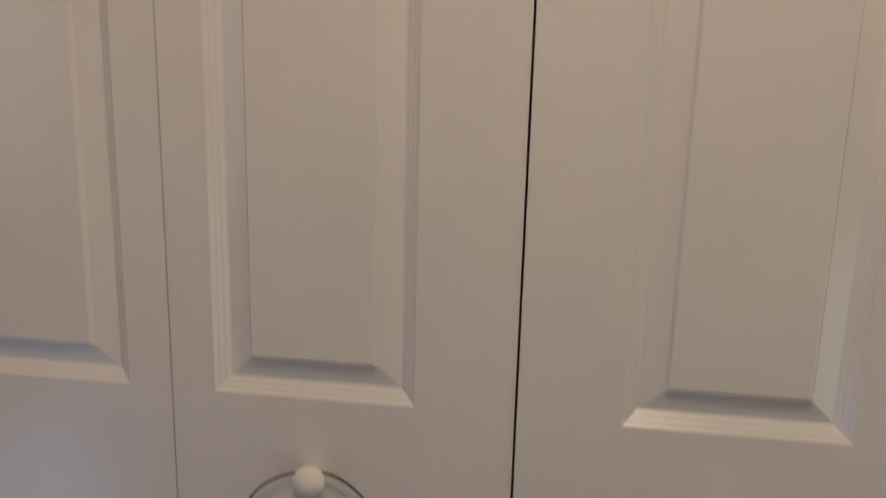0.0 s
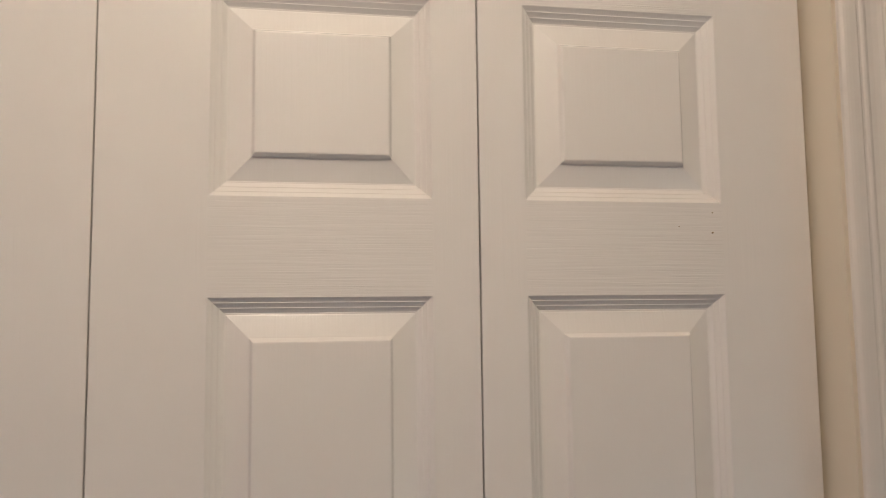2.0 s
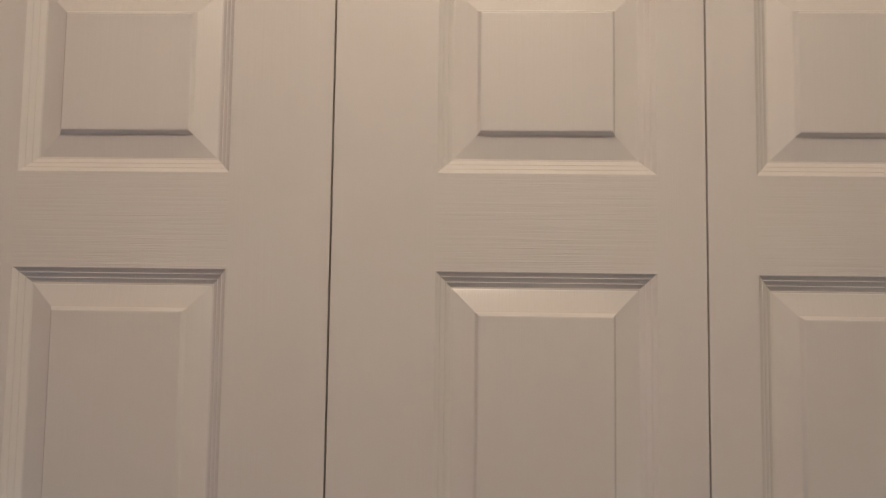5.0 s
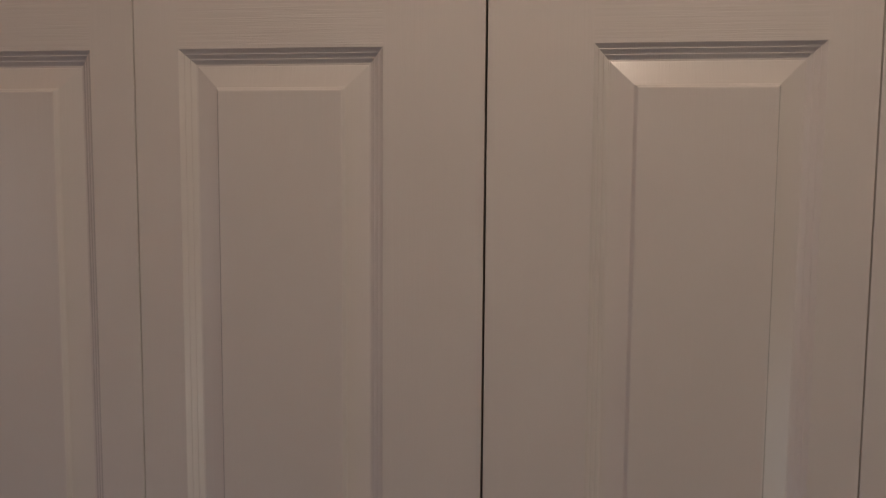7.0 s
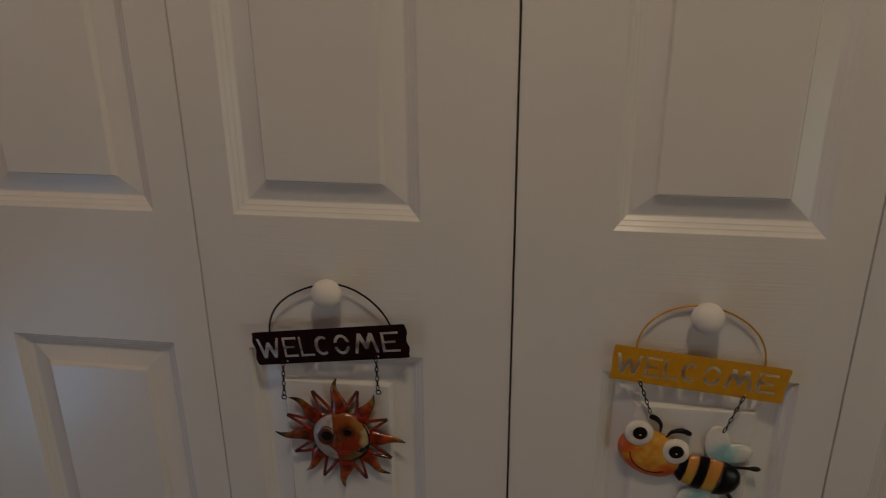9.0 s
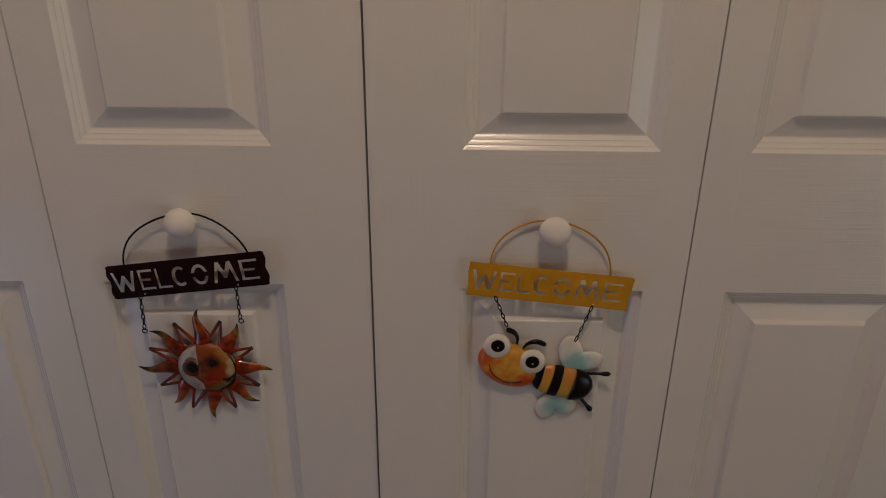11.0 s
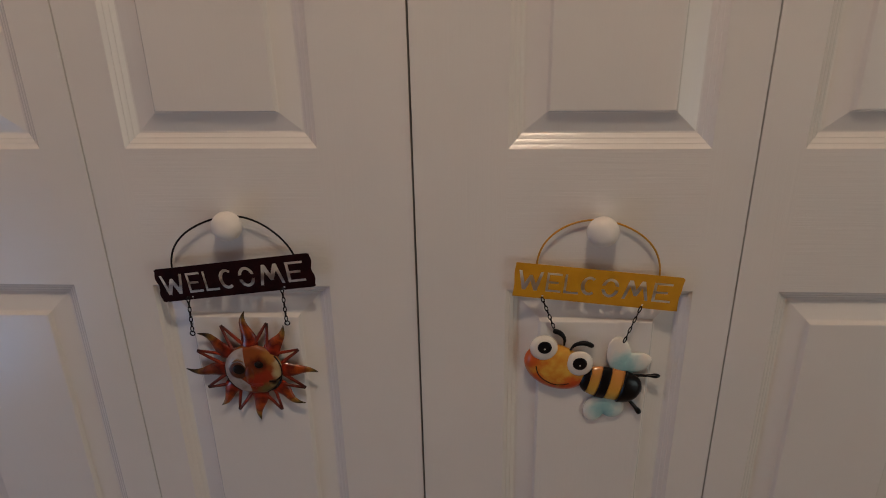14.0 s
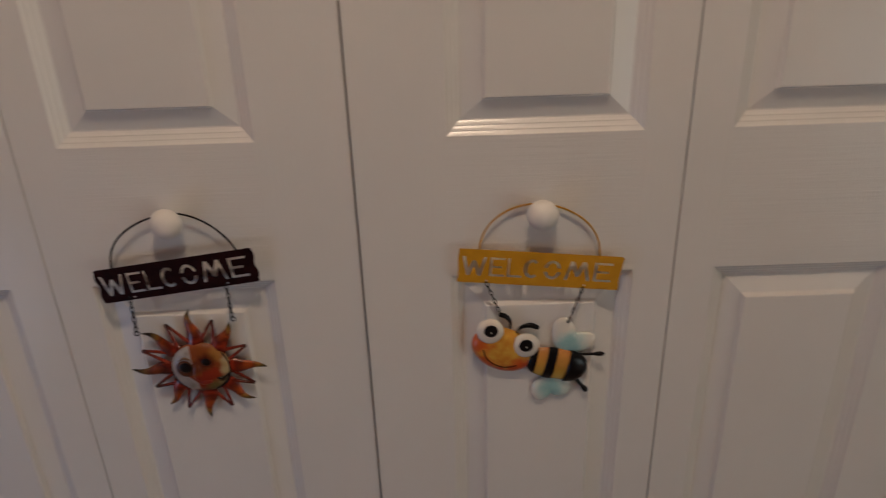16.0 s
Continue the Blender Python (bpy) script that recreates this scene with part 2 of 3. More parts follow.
far = node(WING, "ShaderNodeVectorMath")
far.operation = "LENGTH"
join(WING, coords(WING, (1, 1, 1)), far.inputs[0])
cloud = node(WING, "ShaderNodeTexNoise", Scale=90.0, Detail=4.0)
join(WING, coords(WING, (1, 1, 1)), cloud.inputs["Vector"])
reach = node(WING, "ShaderNodeMath")
reach.operation = "MULTIPLY_ADD"
join(WING, cloud.outputs["Fac"], reach.inputs[0])
reach.inputs[1].default_value = 0.016
join(WING, far.outputs["Value"], reach.inputs[2])
spread = node(WING, "ShaderNodeMath")
spread.operation = "MULTIPLY"
spread.inputs[1].default_value = 28.0
join(WING, reach.outputs[0], spread.inputs[0])
join(WING, ramp(WING, spread.outputs[0], [(0.30, (0.22, 0.48, 0.50)), (0.56, (0.38, 0.61, 0.60)), (0.76, (0.64, 0.74, 0.69)), (0.95, (0.80, 0.77, 0.69))]), bsdf(WING).inputs["Base Color"])
bump(WING, cloud.outputs["Fac"], 0.3, 0.0008)
GLASS_SHADE = bpy.data.materials.new("lit_opal_glass")
GLASS_SHADE.use_nodes = True
bsdf(GLASS_SHADE).inputs["Base Color"].default_value = (0.8, 0.78, 0.72, 1)
bsdf(GLASS_SHADE).inputs["Emission Color"].default_value = (*LAMP_COLOUR, 1)
bsdf(GLASS_SHADE).inputs["Emission Strength"].default_value = LAMP_POWER


# ---- mesh helpers ----
def mesh_of(bm, name, mat, smooth=False):
    me = bpy.data.meshes.new(name)
    bmesh.ops.recalc_face_normals(bm, faces=bm.faces[:])
    for f in bm.faces:
        f.smooth = smooth
    bm.to_mesh(me)
    bm.free()
    me.materials.append(mat)
    return me


def part(name, bm, mat, parent, label="", smooth=False, at=None):
    """Link one bmesh (or a finished mesh) as a part of parent."""
    me = bm if isinstance(bm, bpy.types.Mesh) else mesh_of(bm, name, mat, smooth)
    ob = new(name, me)
    ob.parent = parent
    if at is not None:
        ob.matrix_local = at
    return tagged(ob, label=label)


def box(bm, x0, x1, y0, y1, z0, z1, bevel=0.0, edges=None):
    vs = [bm.verts.new((x, y, z)) for x in (x0, x1) for y in (y0, y1) for z in (z0, z1)]
    quads = ((0, 1, 3, 2), (4, 6, 7, 5), (0, 4, 5, 1), (2, 3, 7, 6), (0, 2, 6, 4), (1, 5, 7, 3))
    faces = [bm.faces.new([vs[i] for i in q]) for q in quads]
    if bevel:
        es = {e for f in faces for e in f.edges}
        if edges is not None:
            es = {e for e in es if edges(e)}
        bmesh.ops.bevel(bm, geom=list(es), offset=bevel, segments=2, affect="EDGES", profile=0.6)
    return bm


def solid_box(*sizes, bevel=0.0, edges=None):
    bm = bmesh.new()
    bmesh.ops.recalc_face_normals(bm, faces=box(bm, *sizes, 0.0).faces[:])
    if bevel:
        es = [e for e in bm.edges if edges is None or edges(e)]
        bmesh.ops.bevel(bm, geom=es, offset=bevel, segments=2, affect="EDGES", profile=0.6)
    return bm


def lathe(profile, steps=40):
    """A turned shape round the y axis: profile rows of (radius, y)."""
    bm = bmesh.new()
    rings = []
    for r, y in profile:
        if r < 1e-6:
            rings.append([bm.verts.new((0, y, 0))])
        else:
            rings.append([bm.verts.new((r * math.cos(2 * math.pi * i / steps), y, r * math.sin(2 * math.pi * i / steps))) for i in range(steps)])
    for a, b in zip(rings, rings[1:]):
        for i in range(steps):
            j = (i + 1) % steps
            ring = [a[i % len(a)], a[j % len(a)], b[j % len(b)], b[i % len(b)]]
            ring = [v for k, v in enumerate(ring) if v not in ring[:k]]
            if len(ring) > 2:
                bm.faces.new(ring)
    return bm


def tube(points, radius, sides=8, closed=False, caps=True, into=None):
    """A round rod through the points; radius is a number or a function of the way along, 0 to 1."""
    bm = bmesh.new() if into is None else into
    pts = [Vector(p) for p in points]
    n, rings = len(pts), []
    for i, p in enumerate(pts):
        a = pts[(i - 1) % n] if closed or i else p
        b = pts[(i + 1) % n] if closed or i < n - 1 else p
        d = (b - a).normalized()
        side = d.cross(Vector((0, 1, 0)))
        side = side.normalized() if side.length > 1e-4 else d.cross(Vector((1, 0, 0))).normalized()
        up = side.cross(d).normalized()
        r = radius(i / max(1, n - 1)) if callable(radius) else radius
        rings.append([bm.verts.new(p + side * r * math.cos(2 * math.pi * k / sides) + up * r * math.sin(2 * math.pi * k / sides)) for k in range(sides)])
    for i in range(n if closed else n - 1):
        a, b = rings[i], rings[(i + 1) % n]
        for k in range(sides):
            bm.faces.new((a[k], a[(k + 1) % sides], b[(k + 1) % sides], b[k]))
    if caps and not closed:
        bm.faces.new(rings[0])
        bm.faces.new(rings[-1])
    return bm


def spline(points, steps=6):
    """Points of a smooth curve through the given ones."""
    p = [Vector(q) for q in points]
    p = [2 * p[0] - p[1], *p, 2 * p[-1] - p[-2]]
    out = []
    for i in range(1, len(p) - 2):
        for k in range(steps):
            t = k / steps
            out.append(0.5 * (2 * p[i] + (p[i + 1] - p[i - 1]) * t + (2 * p[i - 1] - 5 * p[i] + 4 * p[i + 1] - p[i + 2]) * t * t + (3 * p[i] - p[i - 1] - 3 * p[i + 1] + p[i + 2]) * t ** 3))
    return out + [p[-2]]


def dome(a, b, height, rim=0.0015, rings=7, steps=40):
    """A pressed-metal pillow, an ellipse a by b in the xz plane swelling towards -y."""
    bm = bmesh.new()

    def at(u, v, h):
        return bm.verts.new((u, -h, v))
    loops = []
    for k in range(rings):
        q = 1 - k / rings
        h = rim + height * max(0.0, 1 - q * q) ** 0.5
        loops.append([at(a * q * math.cos(2 * math.pi * i / steps), b * q * math.sin(2 * math.pi * i / steps), h) for i in range(steps)])
    low = [at(a * math.cos(2 * math.pi * i / steps), b * math.sin(2 * math.pi * i / steps), 0) for i in range(steps)]
    top, base = at(0, 0, rim + height), at(0, 0, 0)
    for i in range(steps):
        j = (i + 1) % steps
        bm.faces.new((low[i], low[j], loops[0][j], loops[0][i]))
        bm.faces.new((low[j], low[i], base))
        for p, q in zip(loops, loops[1:]):
            bm.faces.new((p[i], p[j], q[j], q[i]))
        bm.faces.new((loops[-1][i], loops[-1][j], top))
    return bm


def cut_sheet(name, loops, thick, mat, bevel=0.0003):
    """A flat sheet in the xz plane cut out of outlines: the first one is its edge, the others are holes."""
    cu = bpy.data.curves.new(name, "CURVE")
    cu.dimensions, cu.fill_mode, cu.extrude, cu.bevel_depth, cu.bevel_resolution = "2D", "BOTH", thick / 2, bevel, 1
    for loop in loops:
        sp = cu.splines.new("POLY")
        sp.points.add(len(loop) - 1)
        for p, (x, z) in zip(sp.points, loop):
            p.co = (x, z, 0, 1)
        sp.use_cyclic_u = True
    tmp = bpy.data.objects.new(name, cu)
    scene.collection.objects.link(tmp)
    me = bpy.data.meshes.new_from_object(tmp.evaluated_get(bpy.context.evaluated_depsgraph_get()))
    bpy.data.objects.remove(tmp)
    bpy.data.curves.remove(cu)
    me.transform(pose(0, 0, 0, 90))
    me.name = name
    me.materials.clear()
    me.materials.append(mat)
    return me


# ---- the closet opening, walls and room ----
WALL_Y = -0.045                    # room face of the closet wall; the doors sit back in their opening
HALF = 0.7560                      # half width between the jambs
HEAD = 2.036                       # underside of the head jamb


def structure(name, bm, mat, label="", smooth=False):
    return tagged(new(name, mesh_of(bm, name, mat, smooth)), label=label, kind="structure")


wall = bmesh.new()
JT = 0.019
box(wall, ROOM["x0"] - 0.12, -HALF - JT, WALL_Y, 0.07, 0, ROOM["z1"])
box(wall, HALF + JT, ROOM["x1"] + 0.12, WALL_Y, 0.07, 0, ROOM["z1"])
box(wall, -HALF - JT, HALF + JT, WALL_Y, 0.07, HEAD + JT, ROOM["z1"])
structure("wall_north", wall, WALL_PAINT, "rust-coloured painted wall round the closet opening")

wall = bmesh.new()
w = UNSEEN_DOOR
x0, x1 = ROOM["x0"] - 0.12, ROOM["x0"]
box(wall, x0, x1, ROOM["y0"], w["y0"], 0, ROOM["z1"])
box(wall, x0, x1, w["y1"], WALL_Y, 0, ROOM["z1"])
box(wall, x0, x1, w["y0"], w["y1"], w["z1"], ROOM["z1"])
structure("wall_west", wall, WALL_PAINT, "rust-coloured painted wall with an opening for the added glazed door")
wall = bmesh.new()
q = FILL_WINDOW
x0, x1 = ROOM["x1"], ROOM["x1"] + 0.12
box(wall, x0, x1, ROOM["y0"], q["y0"], 0, ROOM["z1"])
box(wall, x0, x1, q["y1"], WALL_Y, 0, ROOM["z1"])
box(wall, x0, x1, q["y0"], q["y1"], 0, q["z0"])
box(wall, x0, x1, q["y0"], q["y1"], q["z1"], ROOM["z1"])
structure("wall_east", wall, BOUNCE_PAINT, "unseen wall, cream to bounce light to the right, with the added low window")
structure("wall_south", solid_box(ROOM["x0"] - 0.12, ROOM["x1"] + 0.12, ROOM["y0"] - 0.12, ROOM["y0"], 0, ROOM["z1"]), WALL_PAINT, "plain rust-coloured painted wall")
structure("ceiling", solid_box(ROOM["x0"] - 0.12, ROOM["x1"] + 0.12, ROOM["y0"] - 0.12, 0.9, ROOM["z1"], ROOM["z1"] + 0.1), CEILING_PAINT, "flat white painted ceiling")
structure("floor", solid_box(ROOM["x0"] - 0.12, ROOM["x1"] + 0.12, ROOM["y0"] - 0.12, 0.9, -0.1, 0.0), OAK, "brown wooden floor")

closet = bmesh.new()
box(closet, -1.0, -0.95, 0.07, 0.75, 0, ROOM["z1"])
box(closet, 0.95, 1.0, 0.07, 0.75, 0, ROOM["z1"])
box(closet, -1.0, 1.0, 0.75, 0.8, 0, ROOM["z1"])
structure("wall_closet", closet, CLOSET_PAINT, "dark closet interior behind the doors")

jamb = bmesh.new()
box(jamb, -HALF - JT, -HALF, WALL_Y - 0.001, 0.07, 0, HEAD + JT)
box(jamb, HALF, HALF + JT, WALL_Y - 0.001, 0.07, 0, HEAD + JT)
box(jamb, -HALF, HALF, WALL_Y - 0.001, 0.07, HEAD, HEAD + JT)
structure("trim_jamb", jamb, JAMB_PAINT, "cream painted door jamb lining the closet opening")

CASING = [(0, 0.0), (0, 0.0052), (0.0012, 0.0068), (0.0032, 0.0082), (0.0060, 0.0091), (0.0100, 0.0098), (0.017, 0.0104), (0.0190, 0.0096), (0.0212, 0.0097), (0.0226, 0.0112), (0.0245, 0.0119),
          (0.0265, 0.0115), (0.0285, 0.0107), (0.034, 0.0114), (0.040, 0.0130), (0.0445, 0.0152), (0.0465, 0.0149), (0.0480, 0.0152), (0.0495, 0.0170), (0.052, 0.0176), (0.0558, 0.0172), (0.057, 0.0160), (0.057, 0.0)]
cas = bmesh.new()
rows = []
inner_x, inner_z = HALF + 0.005, HEAD + 0.005
for corner in ((-1, 0), (-1, 1), (1, 1), (1, 0)):
    rows.append([cas.verts.new((corner[0] * (inner_x + u), WALL_Y - h, (inner_z + u) if corner[1] else 0.0)) for u, h in CASING])
for a, b in zip(rows, rows[1:]):
    for i in range(len(CASING) - 1):
        cas.faces.new((a[i], a[i + 1], b[i + 1], b[i]))
structure("trim_casing", cas, TRIM_PAINT, "cream moulded door casing mitred round the closet opening")

# Added door, out of view: its panes only shape the bluish reflections.
glazed = tagged(new("door_5"), label="unseen glazed side door added for the bluish reflections on the left leaf", kind="structure")
fx0, fx1 = ROOM["x0"] - 0.07, ROOM["x0"] - 0.03
for y0, y1 in ((w["y0"], PANE_Y[0]), (PANE_Y[1], w["y1"])):
    part("stile", solid_box(fx0, fx1, y0, y1, 0.008, w["z1"] - 0.003, bevel=0.003), WINDOW_PAINT, glazed)
for z0, z1 in ((0.008, PANES[0][0]), (PANES[0][1], PANES[1][0]), (PANES[1][1], w["z1"] - 0.003)):
    part("rail", solid_box(fx0, fx1, PANE_Y[0], PANE_Y[1], z0, z1), WINDOW_PAINT, glazed)

# Frame of the added window, out of view.
right_fill = tagged(new("added_window"), label="unseen low wide window, added to fill the lower right with daylight", kind="structure")
fx0, fx1 = ROOM["x1"] + 0.03, ROOM["x1"] + 0.07
for f in ((q["y0"], q["y0"] + 0.06, q["z0"], q["z1"]), (q["y1"] - 0.06, q["y1"], q["z0"], q["z1"]), (py - 0.03, py + 0.03, q["z0"] + 0.06, q["z1"] - 0.06),
          (q["y0"] + 0.06, q["y1"] - 0.06, q["z1"] - 0.06, q["z1"]), (q["y0"] + 0.06, q["y1"] - 0.06, q["z0"], q["z0"] + 0.06)):
    part("window_frame", solid_box(fx0, fx1, *f, bevel=0.003), WINDOW_PAINT, right_fill)

fixture = tagged(new("ceiling_light"), label="round opal glass ceiling light, switched on", category="ceiling light")
fixture.matrix_world = pose(LAMP_AT[0], LAMP_AT[1], ROOM["z1"], 90)
part("base", lathe([(0, 0), (0.09, 0), (0.095, -0.006), (0.09, -0.018), (0.07, -0.02), (0, -0.02)]), WINDOW_PAINT, fixture, smooth=True)
part("shade", lathe([(0.080, -0.0205), (0.089, -0.033), (0.087, -0.046), (0.071, -0.061), (0.044, -0.074), (0.016, -0.079), (0, -0.080)], 28), GLASS_SHADE, fixture, "lit opal glass shade", smooth=True)

# ---- the four bifold door leaves ----
W = 0.375                          # pitch of the leaves
NARROW, PANEL_W = 0.0492, 0.2197   # stile at the folding edge; width of the moulded panels
WIDE = W - NARROW - PANEL_W
FOOT, TOP = 0.018, 2.022
PANELS = ((0.235, 0.8268), (1.0014, 1.6064), (1.7052, 1.915))
THICK = 0.034
# moulding across its width: three worn steps down to a valley, then the bevel, its small step and the proud field
STEP_W, STEP_H = 0.00517, 0.0038
STICKING = [(0.0, 0.0)]
for k in range(3):
    STICKING += [(k * STEP_W + u, k * STEP_H + v) for u, v in ((0.0005, 0.0003), (0.0024, 0.00215), (0.00435, 0.0037), (0.0048, 0.0039), (STEP_W, STEP_H))]
STICKING += [(0.0166, 0.0116), (0.0180, 0.0111), (0.0396, 0.0046), (0.0406, 0.0038), (0.0426, 0.0000), (0.0431, -0.0007), (0.0435, -0.0011), (0.0447, -0.00135)]


def moulded_panel(x0, x1, z0, z1):
    """A raised panel pressed into the leaf: stepped moulding, valley, sloping bevel, small step and flat field."""
    bm = bmesh.new()
    loops = [[bm.verts.new(p) for p in ((x0 + d, y, z0 + d), (x1 - d, y, z0 + d), (x1 - d, y, z1 - d), (x0 + d, y, z1 - d))] for d, y in STICKING]
    back = [bm.verts.new(p) for p in ((x0, THICK, z0), (x1, THICK, z0), (x1, THICK, z1), (x0, THICK, z1))]
    for a, b in zip([back, *loops], loops):
        for i in range(4):
            j = (i + 1) % 4
            bm.faces.new((a[i], a[j], b[j], b[i]))
    bm.faces.new(loops[-1])
    bm.faces.new(back[::-1])
    return bm


def round_at(x):
    """Picks the front upright edge at x for rounding."""
    return lambda e: all(abs(v.co.x - x) < 1e-6 and v.co.y < 1e-6 for v in e.verts)


def door_leaf(number, wide_first, x_left, x_right, x_panel, m, label, knob_at=None):
    """One leaf; local x runs along the leaf as in the plan, y = 0 is its face."""
    leaf = tagged(new("door_%d" % number), label=label, kind="structure", group="closet door leaves")
    p0, p1 = x_panel, x_panel + PANEL_W
    part("stile", solid_box(x_left, p0, 0, THICK, FOOT, TOP, bevel=0.0005, edges=round_at(x_left)), GRAIN_UP, leaf)
    part("stile", solid_box(p1, x_right, 0, THICK, FOOT, TOP, bevel=0.0005, edges=round_at(x_right)), GRAIN_UP, leaf)
    levels = [FOOT, *[z for pair in PANELS for z in pair], TOP]
    for lo, hi in zip(levels[::2], levels[1::2]):
        part("rail", solid_box(p0, p1, 0, THICK, lo, hi), GRAIN_ACROSS, leaf)
    for lo, hi in PANELS:
        part("raised_panel", moulded_panel(p0, p1, lo, hi), GRAIN_PANEL, leaf)
    if knob_at is not None:
        prof = [(0, 0.004), (0.0085, 0.004), (0.0085, -0.0010), (0.0080, -0.0025), (0.0078, -0.0045), (0.0085, -0.0070)]
        for k in range(1, 14):
            a = math.pi * (0.20 + 0.80 * k / 13)
            prof.append((0.0180 * math.sin(a), -0.0195 + 0.0138 * math.cos(a)))
        prof[-1] = (0.0, prof[-1][1])
        part("knob", lathe(prof), KNOB_PAINT, leaf, "round white painted knob", smooth=True, at=pose(knob_at[0], 0, knob_at[1]))
    leaf.matrix_world = m
    return leaf


LEAF = "white moulded bifold closet door leaf with three raised panels"
GAP = 0.0013
door_leaf(1, True, -2 * W + 0.0005, -W - 0.0007, -2 * W + WIDE, pose(0, 0.0034, 0), LEAF + ", outermost beside the jamb")
door_leaf(2, False, -W + 0.0007, -GAP, -W + NARROW, pose(0, 0.0042, 0), LEAF + " and a round white knob holding a dark sign", (-0.2150, 0.9145))
door_leaf(3, True, GAP, W - 0.0009, WIDE, pose(0, 0, 0), LEAF + " and a round white knob holding a yellow sign", (0.2128, 0.9115))
outer = door_leaf(4, False, W + 0.0009, 2 * W - 0.0014, W + NARROW, pose(0, 0, 0), LEAF + ", outermost beside the cream casing")
for x, z, r in ((0.6327, 1.6730, 0.0013), (0.5941, 1.6794, 0.0008), (0.6333, 1.6946, 0.0008)):
    part("speck", dome(r, r * 0.8, 0.0002, 0.0002, 3, 10), SPECK, outer, "small brown fleck of dirt", smooth=True, at=pose(x, 0.0002, z))

# ---- hanging signs ----
ARC = lambda cx, cz, rx, rz, a0, a1, n=10: [(cx + rx * math.cos(radians(a0 + (a1 - a0) * i / n)), cz + rz * math.sin(radians(a0 + (a1 - a0) * i / n))) for i in range(n + 1)]


def letter(ch, s):
    """Stencil outlines of a capital in a unit box; s: stroke."""
    if ch == "W":
        return [[(0, 1), (s, 1), (0.27, 0.36), (0.44, 0.80), (0.56, 0.80), (0.73, 0.36), (1 - s, 1), (1, 1), (0.80, 0), (0.66, 0), (0.50, 0.46), (0.34, 0), (0.20, 0)]]
    if ch == "M":
        return [[(x, 1 - z) for x, z in letter("W", s)[0]]]
    if ch == "E":
        return [[(0, 0), (0, 1), (1, 1), (1, 1 - s), (s * 1.4, 1 - s), (s * 1.4, 0.5 + s / 2), (0.8, 0.5 + s / 2), (0.8, 0.5 - s / 2), (s * 1.4, 0.5 - s / 2), (s * 1.4, s), (1, s), (1, 0)]]
    if ch == "L":
        return [[(0, 0), (0, 1), (s * 1.4, 1), (s * 1.4, s), (1, s), (1, 0)]]
    if ch == "C":
        return [ARC(0.55, 0.5, 0.52, 0.5, 50, 310) + ARC(0.57, 0.5, 0.52 - s * 1.75, 0.5 - s * 1.25, 310, 50)]
    return [ARC(0.5, 0.5, 0.5, 0.5, 10, 170) + ARC(0.5, 0.5, 0.5 - s * 1.6, 0.5 - s * 1.25, 164, 16), ARC(0.5, 0.5, 0.5, 0.5, 190, 350) + ARC(0.5, 0.5, 0.5 - s * 1.6, 0.5 - s * 1.25, 344, 196)]


SLOTS = (("W", 0.022, 0.172), ("E", 0.192, 0.284), ("L", 0.300, 0.390), ("C", 0.396, 0.494), ("O", 0.524, 0.629), ("M", 0.652, 0.812), ("E", 0.832, 0.945))


def welcome_loops(length, tall, stroke, high, ends, holes):
    """The plate's outline, its two chain holes and the letters cut through it, about its middle."""
    loops = [ends(length, tall)]
    for x in holes:
        loops.append(ARC(x, 0.0035 - tall / 2, 0.0013, 0.0013, 0, 330, 11))
    for ch, a, b in SLOTS:
        for loop in letter(ch, stroke):
            loops.append([(length * (a + (b - a) * x - 0.5), tall * high * (z - 0.5)) for x, z in loop])
    return loops


def ragged_ends(length, tall):
    """Sawn plank ends with three shallow scallops, and softened corners."""
    h, v = length / 2, tall / 2
    right = [(h - 0.0035, v), (h - 0.0008, v - 0.0012)] + [(h + 0.0012 * math.sin(3.2 * math.pi * k / 12) - 0.0005, v - 0.004 - (tall - 0.008) * k / 12) for k in range(13)] + [(h - 0.0008, -v + 0.0012), (h - 0.0035, -v)]
    return right + [(-x, -z) for x, z in right]


def square_ends(length, tall):
    h, v = length / 2, tall / 2
    return [(h - 0.0030, v), (h - 0.0012, v - 0.0003), (h + 0.0004, v - 0.0014), (h + 0.0012, v - 0.0032), (h + 0.0002, v - 0.0075), (h - 0.0004, v * 0.1), (h - 0.0014, -v * 0.3), (h - 0.0004, -v - 0.0006), (-h, -v), (-h + 0.0008, -v * 0.3), (-h - 0.0008, v * 0.4), (-h, v)]


def chain_links(a, b, count=7, wire=0.0007):
    """A fine twisted chain hanging from a to b: open lozenge links seen flat, then edge on, turn by turn."""
    a, b = Vector(a), Vector(b)
    d = (b - a)
    step, d = d.length / count, d.normalized()
    side = d.cross(Vector((0, 1, 0))).normalized()
    bm = bmesh.new()
    for i in range(count):
        mid = a + d * step * (i + 0.5)
        flat = i % 2 == 0
        q = (side + 0.3 * Vector((0, 1, 0))).normalized() if flat else (Vector((0, 1, 0)) + 0.25 * side).normalized()
        pts = []
        for k in range(14):
            u, v = math.cos(2 * math.pi * k / 14), math.sin(2 * math.pi * k / 14)
            pts.append(mid + d * step * 0.62 * u + q * (0.0017 if flat else 0.0011) * v)
        tube(pts, wire, 5, closed=True, into=bm)
    return bm


